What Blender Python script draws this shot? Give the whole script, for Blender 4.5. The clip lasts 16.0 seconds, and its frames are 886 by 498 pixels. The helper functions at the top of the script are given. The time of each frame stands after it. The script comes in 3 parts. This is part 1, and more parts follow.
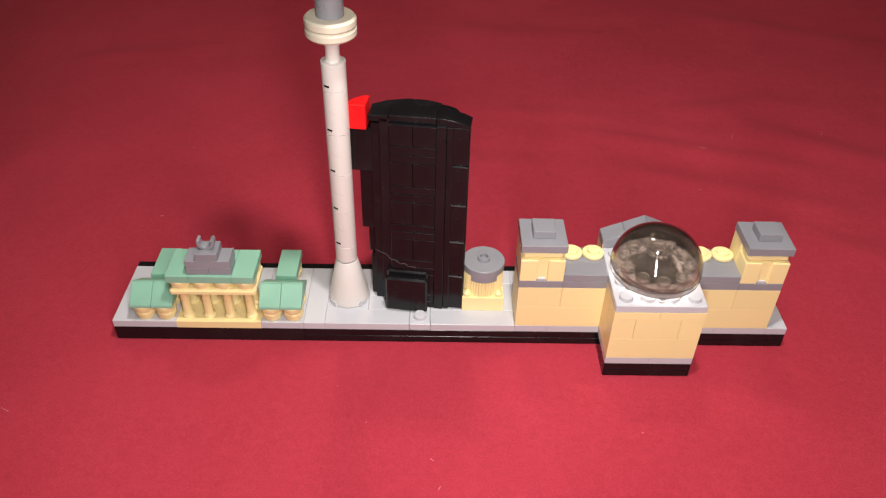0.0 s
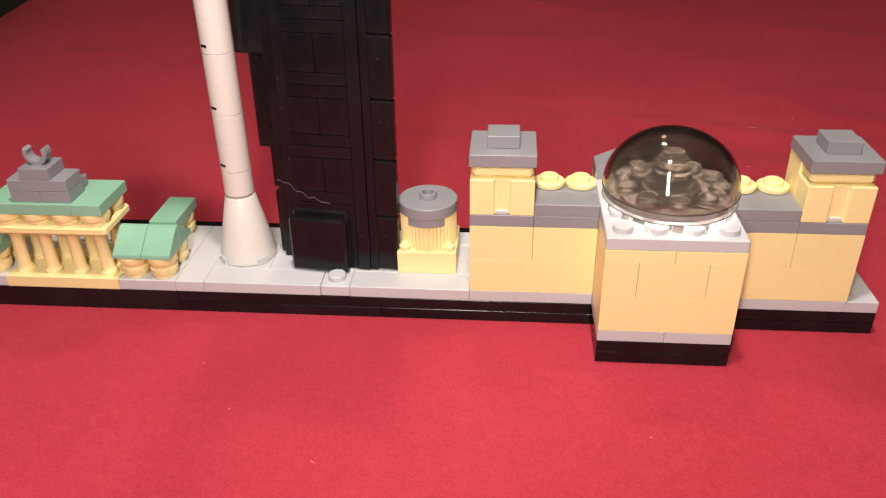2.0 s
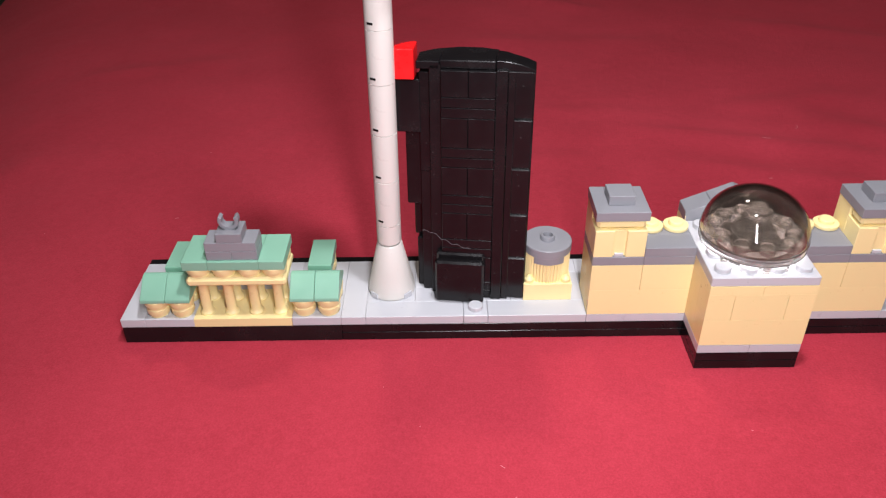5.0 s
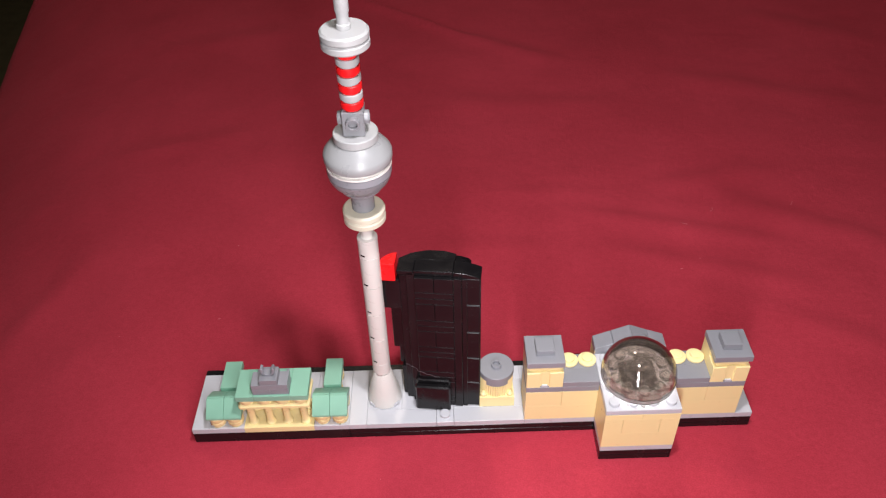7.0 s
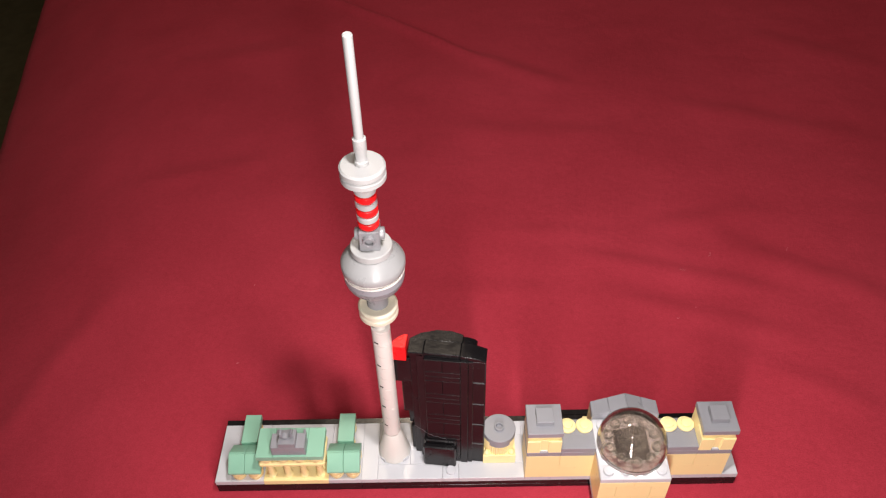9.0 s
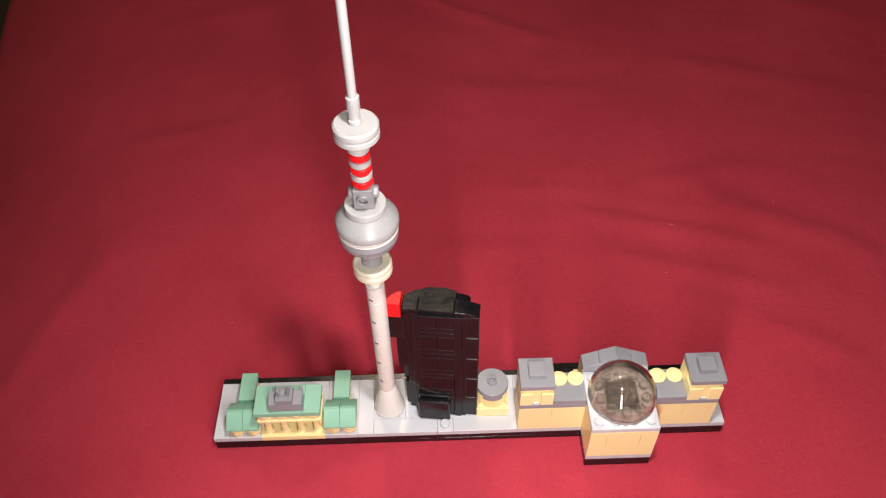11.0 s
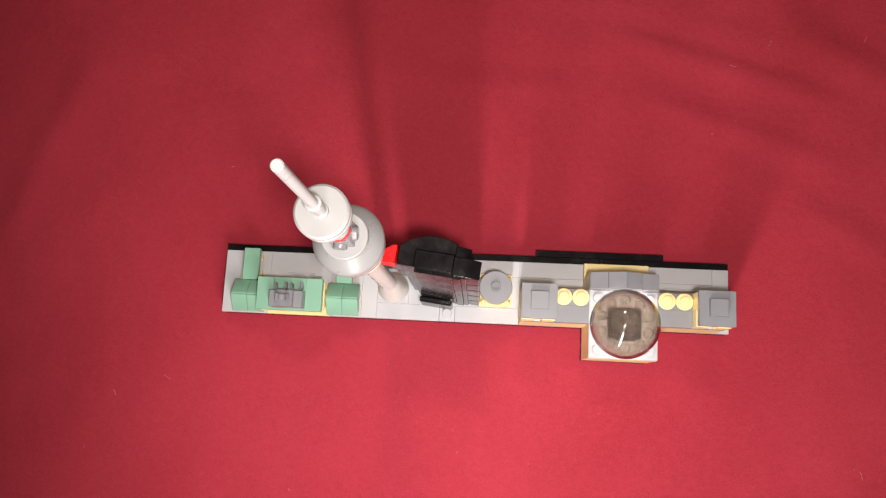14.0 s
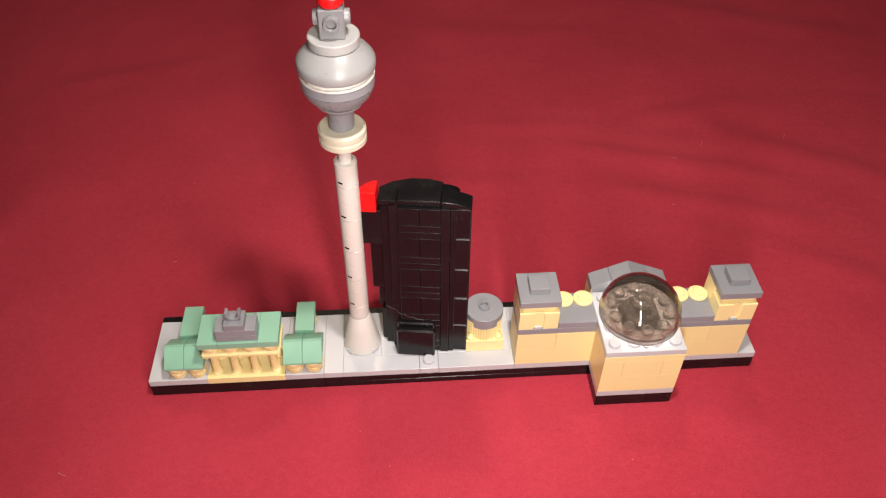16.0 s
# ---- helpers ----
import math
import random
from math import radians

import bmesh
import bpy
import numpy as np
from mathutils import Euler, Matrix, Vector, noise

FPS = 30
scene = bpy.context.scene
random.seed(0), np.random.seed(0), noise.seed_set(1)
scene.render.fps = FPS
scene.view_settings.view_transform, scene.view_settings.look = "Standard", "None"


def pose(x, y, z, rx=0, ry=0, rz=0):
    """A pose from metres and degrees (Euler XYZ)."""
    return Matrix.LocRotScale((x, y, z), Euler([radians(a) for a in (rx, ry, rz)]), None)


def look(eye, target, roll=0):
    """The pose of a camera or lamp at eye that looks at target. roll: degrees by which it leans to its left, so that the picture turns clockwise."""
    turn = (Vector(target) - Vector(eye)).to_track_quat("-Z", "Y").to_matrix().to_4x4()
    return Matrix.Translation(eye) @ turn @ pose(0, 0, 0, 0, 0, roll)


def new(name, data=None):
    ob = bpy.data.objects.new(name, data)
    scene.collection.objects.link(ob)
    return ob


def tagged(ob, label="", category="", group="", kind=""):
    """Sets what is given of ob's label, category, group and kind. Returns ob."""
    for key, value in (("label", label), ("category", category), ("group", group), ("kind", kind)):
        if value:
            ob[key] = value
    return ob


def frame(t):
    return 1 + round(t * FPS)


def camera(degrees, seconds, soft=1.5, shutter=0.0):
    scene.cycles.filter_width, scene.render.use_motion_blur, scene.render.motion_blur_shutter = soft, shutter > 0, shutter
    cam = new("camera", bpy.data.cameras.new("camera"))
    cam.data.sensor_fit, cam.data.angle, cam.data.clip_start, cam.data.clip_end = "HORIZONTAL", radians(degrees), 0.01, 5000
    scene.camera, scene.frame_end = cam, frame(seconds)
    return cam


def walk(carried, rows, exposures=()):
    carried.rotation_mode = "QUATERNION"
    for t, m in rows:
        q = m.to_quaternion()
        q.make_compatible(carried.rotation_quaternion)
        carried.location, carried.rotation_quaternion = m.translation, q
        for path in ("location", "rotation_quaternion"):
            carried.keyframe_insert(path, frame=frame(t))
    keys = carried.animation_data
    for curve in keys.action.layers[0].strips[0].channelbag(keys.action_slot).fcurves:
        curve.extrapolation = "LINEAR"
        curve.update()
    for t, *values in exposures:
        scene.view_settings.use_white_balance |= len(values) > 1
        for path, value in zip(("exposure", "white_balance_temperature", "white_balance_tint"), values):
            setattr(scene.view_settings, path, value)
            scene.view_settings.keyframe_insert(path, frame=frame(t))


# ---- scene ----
cam = camera(58.3, 16.0, soft=1.25)
PATH = [
    (0, (0.121, -0.216, 0.221), (0.144, 1.339, -1.036), 1.3),
    (0.5, (0.13, -0.203, 0.177), (0.118, 1.424, -0.986), 0.7),
    (1, (0.17, -0.187, 0.135), (0.069, 1.503, -0.929), -0.4),
    (1.5, (0.183, -0.179, 0.124), (0.051, 1.542, -0.887), -0.7),
    (2, (0.161, -0.176, 0.123), (0.006, 1.553, -0.87), -1.0),
    (2.5, (0.14, -0.179, 0.119), (0.004, 1.562, -0.857), -0.9),
    (3, (0.11, -0.172, 0.114), (0.045, 1.566, -0.874), 0.0),
    (3.5, (0.091, -0.164, 0.117), (0.03, 1.548, -0.916), -0.2),
    (4, (0.096, -0.171, 0.128), (0.068, 1.543, -0.903), 0.2),
    (6.3, (0.118, -0.23, 0.259), (0.133, 1.314, -1.011), -1.4),
    (6.5, (0.12, -0.23, 0.274), (0.125, 1.306, -1.006), -1.7),
    (7, (0.119, -0.219, 0.309), (0.111, 1.278, -1.017), -2.1),
    (7.5, (0.118, -0.204, 0.337), (0.104, 1.244, -1.042), -2.1),
    (8, (0.122, -0.196, 0.367), (0.097, 1.223, -1.042), -2.1),
    (8.5, (0.12, -0.187, 0.383), (0.099, 1.213, -1.046), -1.9),
    (9, (0.119, -0.194, 0.365), (0.095, 1.214, -1.056), -1.8),
    (9.5, (0.122, -0.211, 0.341), (0.109, 1.228, -1.049), -1.6),
    (9.7, (0.123, -0.215, 0.331), (0.118, 1.24, -1.042), -1.4),
    (11.8, (0.113, -0.143, 0.412), (0.116, 0.852, -1.323), -1.9),
    (12, (0.119, -0.123, 0.424), (0.1, 0.737, -1.381), -2.3),
    (12.5, (0.137, -0.085, 0.447), (0.075, 0.488, -1.468), -5.2),
    (13, (0.139, -0.055, 0.459), (0.052, 0.373, -1.493), -9.3),
    (13.5, (0.139, -0.046, 0.435), (0.041, 0.326, -1.528), -12.2),
    (14, (0.137, -0.033, 0.411), (0.016, 0.31, -1.555), -16.8),
    (14.5, (0.135, -0.038, 0.412), (0.025, 0.369, -1.544), -13.0),
    (15, (0.122, -0.081, 0.4), (0.07, 0.695, -1.443), -4.5),
    (15.5, (0.1, -0.151, 0.352), (0.129, 1.011, -1.276), -2.1),
    (16, (0.107, -0.201, 0.28), (0.208, 1.215, -1.13), 0.5),
]
EXPOSURES = [
    (0.0, -0.32, 6900, 10), (1.0, -0.22, 7400, 10), (2.0, -0.20, 7500, 10), (3.0, -0.20, 6500, 10), (4.0, -0.17, 6250, 10),
    (6.5, -0.30, 6350, 10), (8.0, -0.30, 6500, 10), (9.5, -0.16, 6900, 10), (12.0, -0.28, 6900, 10), (13.5, -0.32, 7100, 10),
    (14.0, -0.24, 7100, 10), (15.0, -0.42, 7100, 10), (16.0, -0.26, 7300, 10),
]
walk(cam, [(t, look(eye, target, roll)) for t, eye, target, roll in PATH], EXPOSURES)

# ---- world and light ----
world = bpy.data.worlds.new("dim_room")
scene.world = world
world.use_nodes = True
bg = world.node_tree.nodes["Background"]
bg.inputs[0].default_value = (1.0, 0.86, 0.74, 1)
bg.inputs[1].default_value = 0.005

# the phone's own lamp, a thumb's width beside the lens: along its way up in front, and above
flash = new("flash_light", bpy.data.lights.new("flash_light", "AREA"))
flash.data.shape = "RECTANGLE"
flash.data.size, flash.data.size_y = 0.020, 0.27
flash.data.energy = 1.35
flash.data.color = (1.0, 0.965, 0.985)
flash.matrix_world = pose(0.137, -0.205, 0.235, 76, 0, 0)
flash = new("flash_light", bpy.data.lights.new("flash_light", "AREA"))
flash.data.shape = "DISK"
flash.data.size = 0.028
flash.data.energy = 1.4
flash.data.color = (1.0, 0.965, 0.985)
flash.matrix_world = look((0.157, -0.055, 0.425), (0.13, 0.03, 0.0))

ceiling_light = new("ceiling_light", bpy.data.lights.new("ceiling_light", "AREA"))
ceiling_light.data.shape = "DISK"
ceiling_light.data.size = 0.13
ceiling_light.data.energy = 7.5
ceiling_light.data.color = (1.0, 0.84, 0.68)
ceiling_light.matrix_world = look((0.03, 0.97, 1.66), (0.11, 0.0, 0.0))


# ---- materials ----
def nodes_of(name):
    m = bpy.data.materials.new(name)
    m.use_nodes = True
    nt = m.node_tree
    return m, nt, nt.nodes["Principled BSDF"]


def noise_node(nt, scale, detail=3.0, rough=0.55, coords="Object"):
    tc = nt.nodes.new("ShaderNodeTexCoord")
    n = nt.nodes.new("ShaderNodeTexNoise")
    n.inputs["Scale"].default_value = scale
    n.inputs["Detail"].default_value = detail
    n.inputs["Roughness"].default_value = rough
    nt.links.new(tc.outputs[coords], n.inputs["Vector"])
    return n


def ramp_node(nt, src, a, b, lo=0.3, hi=0.7):
    r = nt.nodes.new("ShaderNodeMapRange")
    r.inputs["From Min"].default_value, r.inputs["From Max"].default_value = lo, hi
    r.inputs["To Min"].default_value, r.inputs["To Max"].default_value = a, b
    nt.links.new(src, r.inputs["Value"])
    return r


def plastic(name, rgb, rough=0.3, vary=0.06, dust=0.0, bump=0.05):
    """Moulded plastic: faint piece-to-piece shade, smudged gloss, fine surface ripple, optional dust specks."""
    m, nt, b = nodes_of(name)
    info = nt.nodes.new("ShaderNodeObjectInfo")
    big = noise_node(nt, 70, 3)
    shade = nt.nodes.new("ShaderNodeMath")
    shade.operation = "ADD"
    r1 = ramp_node(nt, info.outputs["Random"], 1 - vary, 1 + vary, 0, 1)
    r2 = ramp_node(nt, big.outputs["Fac"], -vary * 0.7, vary * 0.7)
    nt.links.new(r1.outputs[0], shade.inputs[0])
    nt.links.new(r2.outputs[0], shade.inputs[1])
    mix = nt.nodes.new("ShaderNodeVectorMath")
    mix.operation = "SCALE"
    mix.inputs[0].default_value = rgb
    nt.links.new(shade.outputs[0], mix.inputs["Scale"])
    colour = mix.outputs[0]
    smudge = noise_node(nt, 160, 5, 0.65)
    gloss = ramp_node(nt, smudge.outputs["Fac"], rough * 0.75, rough * 1.45)
    nt.links.new(gloss.outputs[0], b.inputs["Roughness"])
    if dust:
        speck = noise_node(nt, 1500, 2, 0.4)
        spots = ramp_node(nt, speck.outputs["Fac"], 0.0, dust, 0.735, 0.80)
        film = ramp_node(nt, noise_node(nt, 45, 6, 0.7).outputs["Fac"], 0.0, dust * 0.12, 0.45, 0.75)
        tot = nt.nodes.new("ShaderNodeMath")
        tot.operation = "ADD"
        nt.links.new(spots.outputs[0], tot.inputs[0])
        nt.links.new(film.outputs[0], tot.inputs[1])
        dm = nt.nodes.new("ShaderNodeMix")
        dm.data_type = "RGBA"
        dm.inputs["B"].default_value = (0.45, 0.42, 0.40, 1)
        nt.links.new(tot.outputs[0], dm.inputs["Factor"])
        nt.links.new(colour, dm.inputs["A"])
        colour = dm.outputs["Result"]
    nt.links.new(colour, b.inputs["Base Color"])
    fine = noise_node(nt, 420, 2)
    bp = nt.nodes.new("ShaderNodeBump")
    bp.inputs["Strength"].default_value = bump
    bp.inputs["Distance"].default_value = 0.0004
    nt.links.new(fine.outputs["Fac"], bp.inputs["Height"])
    nt.links.new(bp.outputs[0], b.inputs["Normal"])
    b.inputs["Specular IOR Level"].default_value = 0.5
    return m


TAN = plastic("tan_plastic", (0.86, 0.715, 0.355), 0.33, 0.02)
GREY = plastic("light_grey_plastic", (0.52, 0.522, 0.552), 0.33, 0.03)
DARK = plastic("dark_grey_plastic", (0.235, 0.236, 0.258), 0.34, 0.06, dust=0.10)
GREEN = plastic("sand_green_plastic", (0.225, 0.445, 0.325), 0.36, 0.05)
WHITE = plastic("white_plastic", (0.66, 0.63, 0.59), 0.32, 0.02)
CREAM = plastic("yellowed_white_plastic", (0.58, 0.53, 0.42), 0.34, 0.02)
# white of the upper mast, its colour darkened to offset the lamp close by
WHITE_DIMMED = plastic("dimmed_white_plastic", (0.365, 0.362, 0.362), 0.32, 0.02)
BLACK = plastic("black_plastic", (0.0068, 0.006, 0.0068), 0.21, 0.1, dust=0.12, bump=0.12)
BLACK.node_tree.nodes["Principled BSDF"].inputs["Specular IOR Level"].default_value = 0.32
RED = plastic("red_plastic", (0.75, 0.01, 0.012), 0.28, 0.03)
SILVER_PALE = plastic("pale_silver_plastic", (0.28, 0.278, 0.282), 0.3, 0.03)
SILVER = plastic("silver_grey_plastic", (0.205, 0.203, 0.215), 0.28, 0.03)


def solid_clear(name, tint, rough, haze):
    """See-through moulded plastic with a real inside, faintly scuffed."""
    m, nt, b = nodes_of(name)
    b.inputs["Base Color"].default_value = (*tint, 1)
    b.inputs["Transmission Weight"].default_value = 1.0 - haze
    b.inputs["IOR"].default_value = 1.5
    scuff = ramp_node(nt, noise_node(nt, 260, 4).outputs["Fac"], rough * 0.5, rough * 1.7)
    nt.links.new(scuff.outputs[0], b.inputs["Roughness"])
    return m


SMOKE = solid_clear("smoke_brown_clear_plastic", (0.29, 0.242, 0.21), 0.03, 0.012)
CLEAR = solid_clear("clear_plastic", (0.94, 0.91, 0.88), 0.035, 0.06)
# grey darkened in its colour, for the shade inside the deck's square opening
WELL_SHADE = plastic("shaded_grey_plastic", (0.06, 0.055, 0.055), 0.4, 0.06)
JOINT_SHADE = plastic("joint_shadow_brown", (0.05, 0.035, 0.03), 0.2, 0.05)


def cloth_material():
    m, nt, b = nodes_of("red_cotton_cloth")
    broad = noise_node(nt, 9, 5, 0.6)
    weave = noise_node(nt, 1500, 3, 0.7)
    nap = noise_node(nt, 330, 4, 0.7)
    tc = nap.inputs["Vector"].links[0].from_node
    stretch = nt.nodes.new("ShaderNodeMapping")
    stretch.inputs["Scale"].default_value = (0.85, 1.1, 1.0)
    stretch.inputs["Rotation"].default_value = (0, 0, radians(20))
    nt.links.new(tc.outputs["Object"], stretch.inputs["Vector"])
    nt.links.new(stretch.outputs[0], nap.inputs["Vector"])
    fac = nt.nodes.new("ShaderNodeMath")
    fac.operation = "MULTIPLY_ADD"
    fac.inputs[1].default_value = 1.5
    nt.links.new(weave.outputs["Fac"], fac.inputs[0])
    nt.links.new(broad.outputs["Fac"], fac.inputs[2])
    fac2 = nt.nodes.new("ShaderNodeMath")
    fac2.operation = "MULTIPLY_ADD"
    fac2.inputs[1].default_value = 0.7
    nt.links.new(nap.outputs["Fac"], fac2.inputs[0])
    nt.links.new(fac.outputs[0], fac2.inputs[2])
    cr = nt.nodes.new("ShaderNodeValToRGB")
    cr.color_ramp.elements[0].position, cr.color_ramp.elements[1].position = 0.35, 1.0
    half = nt.nodes.new("ShaderNodeMath")
    half.operation = "MULTIPLY"
    half.inputs[1].default_value = 0.421
    nt.links.new(fac2.outputs[0], half.inputs[0])
    cr.color_ramp.elements[0].color = (0.252, 0.0095, 0.020, 1)
    cr.color_ramp.elements[1].color = (0.54, 0.046, 0.077, 1)
    nt.links.new(half.outputs[0], cr.inputs[0])
    nt.links.new(cr.outputs[0], b.inputs["Base Color"])
    b.inputs["Roughness"].default_value = 0.85
    b.inputs["Sheen Weight"].default_value = 0.08
    b.inputs["Sheen Roughness"].default_value = 0.45
    b.inputs["Sheen Tint"].default_value = (1.0, 0.35, 0.38, 1)
    b.inputs["Specular IOR Level"].default_value = 0.25
    soft = noise_node(nt, 110, 4, 0.65)
    b1 = nt.nodes.new("ShaderNodeBump")
    b1.inputs["Strength"].default_value = 0.25
    b1.inputs["Distance"].default_value = 0.002
    nt.links.new(soft.outputs["Fac"], b1.inputs["Height"])
    b2 = nt.nodes.new("ShaderNodeBump")
    b2.inputs["Strength"].default_value = 0.6
    b2.inputs["Distance"].default_value = 0.0004
    nt.links.new(weave.outputs["Fac"], b2.inputs["Height"])
    nt.links.new(b1.outputs[0], b2.inputs["Normal"])
    nt.links.new(b2.outputs[0], b.inputs["Normal"])
    return m


def plain(name, rgb, rough, scale, vary=0.15):
    m, nt, b = nodes_of(name)
    n = noise_node(nt, scale, 5, 0.6)
    r = ramp_node(nt, n.outputs["Fac"], 1 - vary, 1 + vary)
    v = nt.nodes.new("ShaderNodeVectorMath")
    v.operation = "SCALE"
    v.inputs[0].default_value = rgb
    nt.links.new(r.outputs[0], v.inputs["Scale"])
    nt.links.new(v.outputs[0], b.inputs["Base Color"])
    b.inputs["Roughness"].default_value = rough
    bp = nt.nodes.new("ShaderNodeBump")
    bp.inputs["Strength"].default_value = 0.15
    bp.inputs["Distance"].default_value = 0.003
    nt.links.new(n.outputs["Fac"], bp.inputs["Height"])
    nt.links.new(bp.outputs[0], b.inputs["Normal"])
    return m


CLOTH = cloth_material()
FLOOR = plain("dark_carpet", (0.16, 0.14, 0.075), 0.95, 30)
WALL = plain("painted_wall", (0.30, 0.26, 0.22), 0.9, 4, 0.05)
WOOD = plain("brown_wood", (0.16, 0.085, 0.04), 0.5, 14)

# ---- building helpers (lengths in millimetres) ----
MM = 0.001


def box_bm(w, d, h, bev=0.25):
    """A block of w x d x h, centred in plan, standing on z = 0, with softened edges."""
    bm = bmesh.new()
    bmesh.ops.create_cube(bm, size=1.0)
    bmesh.ops.scale(bm, vec=(w * MM, d * MM, h * MM), verts=bm.verts)
    bmesh.ops.translate(bm, vec=(0, 0, h * MM / 2), verts=bm.verts)
    if bev:
        bmesh.ops.bevel(bm, geom=list(bm.edges), offset=bev * MM, segments=1, affect="EDGES")
    return bm


def lathe_bm(profile, seg=32):
    """A turned solid from (radius, height) pairs, bottom to top, closed at both ends."""
    bm = bmesh.new()
    rings = []
    for r, z in profile:
        rings.append([bm.verts.new((r * MM * math.cos(2 * math.pi * i / seg), r * MM * math.sin(2 * math.pi * i / seg), z * MM)) for i in range(seg)])
    for a, b in zip(rings, rings[1:]):
        for i in range(seg):
            j = (i + 1) % seg
            bm.faces.new((a[i], a[j], b[j], b[i]))
    bm.faces.new(list(reversed(rings[0])))
    bm.faces.new(rings[-1])
    return bm


def disc_bm(r, h, seg=32, bev=0.3, groove=0.0):
    prof = [(r - bev, 0), (r, bev), (r, h - bev), (r - bev, h)]
    if groove:
        prof = [(r - groove, 0), (r - groove, 0.5), (r, 0.9), (r, h - bev), (r - bev, h)]
    return lathe_bm(prof, seg)


def prism_bm(outline, length, axis="x", bev=0.2):
    """A straight prism. axis x: the outline is in (y, z); y: in (x, z); z: in (x, y). It runs from 0 to length."""
    bm = bmesh.new()
    put = {"x": lambda a, b, c: (c, a, b), "y": lambda a, b, c: (a, c, b), "z": lambda a, b, c: (a, b, c)}[axis]
    lo = [bm.verts.new(Vector(put(a, b, 0)) * MM) for a, b in outline]
    hi = [bm.verts.new(Vector(put(a, b, length)) * MM) for a, b in outline]
    bm.faces.new(lo)
    bm.faces.new(list(reversed(hi)))
    n = len(lo)
    for i in range(n):
        bm.faces.new((lo[i], hi[i], hi[(i + 1) % n], lo[(i + 1) % n]))
    bmesh.ops.recalc_face_normals(bm, faces=bm.faces)
    if bev:
        bmesh.ops.bevel(bm, geom=[e for e in bm.edges if e.calc_face_angle(0) > 0.5], offset=bev * MM, segments=1, affect="EDGES")
    return bm


def join_bm(bm, other, x=0, y=0, z=0, rot=None):
    """Adds a copy of other to bm, turned and moved, and frees it."""
    m = Matrix.Translation((x * MM, y * MM, z * MM)) @ (rot or Matrix())
    bmesh.ops.transform(other, matrix=m, verts=other.verts)
    me = bpy.data.meshes.new("tmp")
    other.to_mesh(me)
    other.free()
    bm.from_mesh(me)
    bpy.data.meshes.remove(me)
    return bm


def stud_bm(hollow=False):
    if hollow:
        return lathe_bm([(2.4, 0), (2.4, 1.5), (2.25, 1.75), (1.7, 1.75), (1.6, 1.6), (1.6, 0.2)], 20)
    return lathe_bm([(2.4, 0), (2.4, 1.45), (2.15, 1.7)], 20)


def mesh_of(name, bm, material, smooth=True):
    me = bpy.data.meshes.new(name)
    bm.to_mesh(me)
    bm.free()
    me.materials.append(material)
    if smooth:
        for p in me.polygons:
            p.use_smooth = True
        me.set_sharp_from_angle(angle=radians(32))
    return me


def thing(name, at, label, category, group="", kind=""):
    ob = new(name)
    ob.empty_display_size = 0.01
    ob.location = Vector(at) * MM
    return tagged(ob, label, category, group, kind)


def place(name, me, parent, x, y, z, label="", rz=0):
    """A part whose mesh origin stands at the world place (x, y, z) of its upright thing."""
    ob = new(name, me)
    ob.parent = parent
    base = parent.location if parent.parent is None else parent.location + parent.parent.location
    ob.location = Vector((x, y, z)) * MM - base
    ob.rotation_euler[2] = radians(rz)
    if label:
        ob["label"] = label
    return ob


def part(name, bm, material, parent, x=0, y=0, z=0, label="", rz=0):
    return place(name, mesh_of(name, bm, material), parent, x, y, z, label, rz)


BLOCKS = {}


def brick(parent, name, x0, y0, z0, w, d, h, material, label="", gap=0.03, bev=0.14):
    """A plain block by its low corner, shared between alike pieces."""
    side = gap
    if material is TAN:  # the tan courses meet almost without a joint, the upright joints stay open a hair
        side, gap, bev = 0.055, 0.006, 0.03
    key = (w, d, h, material.name, gap, bev)
    if key not in BLOCKS:
        BLOCKS[key] = mesh_of(name, box_bm(w - 2 * side, d - 2 * gap, h - gap, bev), material)
    return place(name, BLOCKS[key], parent, x0 + w / 2, y0 + d / 2, z0, label)


def studded(parent, name, x0, y0, z0, w, d, h, material, spots, label="", hollow=False):
    """A plate with studs at the given places, measured from its centre."""
    bm = box_bm(w - 0.12, d - 0.12, h - 0.06, 0.22)
    for sx, sy in spots:
        join_bm(bm, stud_bm(hollow), sx, sy, h - 0.08)
    return part(name, bm, material, parent, x0 + w / 2, y0 + d / 2, z0, label)


SHARED = {}


def shared(parent, name, key, make, material, x, y, z, label="", rz=0):
    if key not in SHARED:
        SHARED[key] = mesh_of(name, make(), material)
    return place(name, SHARED[key], parent, x, y, z, label, rz)


def round_plate_bm(r=4.0, h=3.2, stud=True):
    bm = lathe_bm([(r - 0.55, 0), (r - 0.5, 0.7), (r - 0.1, 1.1), (r, 1.4), (r, h - 0.3), (r - 0.2, h - 0.05)], 28)
    if stud:
        join_bm(bm, stud_bm(True), 0, 0, h - 0.08)
    return bm


def studded_disc_bm():
    bm = lathe_bm([(3.6, 0), (3.95, 0.3), (4.0, 0.6), (4.0, 1.6), (3.8, 1.9)], 28)
    return join_bm(bm, stud_bm(), 0, 0, 1.85)


# ---- room ----
EDGE_TURN = 11.5  # the bed stands at an angle to the model


def slab(name, x0, y0, z0, x1, y1, z1, material, label, category):
    bm = bmesh.new()
    bmesh.ops.create_cube(bm, size=1.0)
    bmesh.ops.scale(bm, vec=(x1 - x0, y1 - y0, z1 - z0), verts=bm.verts)
    ob = new(name, mesh_of(name, bm, material, False))
    ob.location = ((x0 + x1) / 2, (y0 + y1) / 2, (z0 + z1) / 2)
    return tagged(ob, label, category, kind="structure")


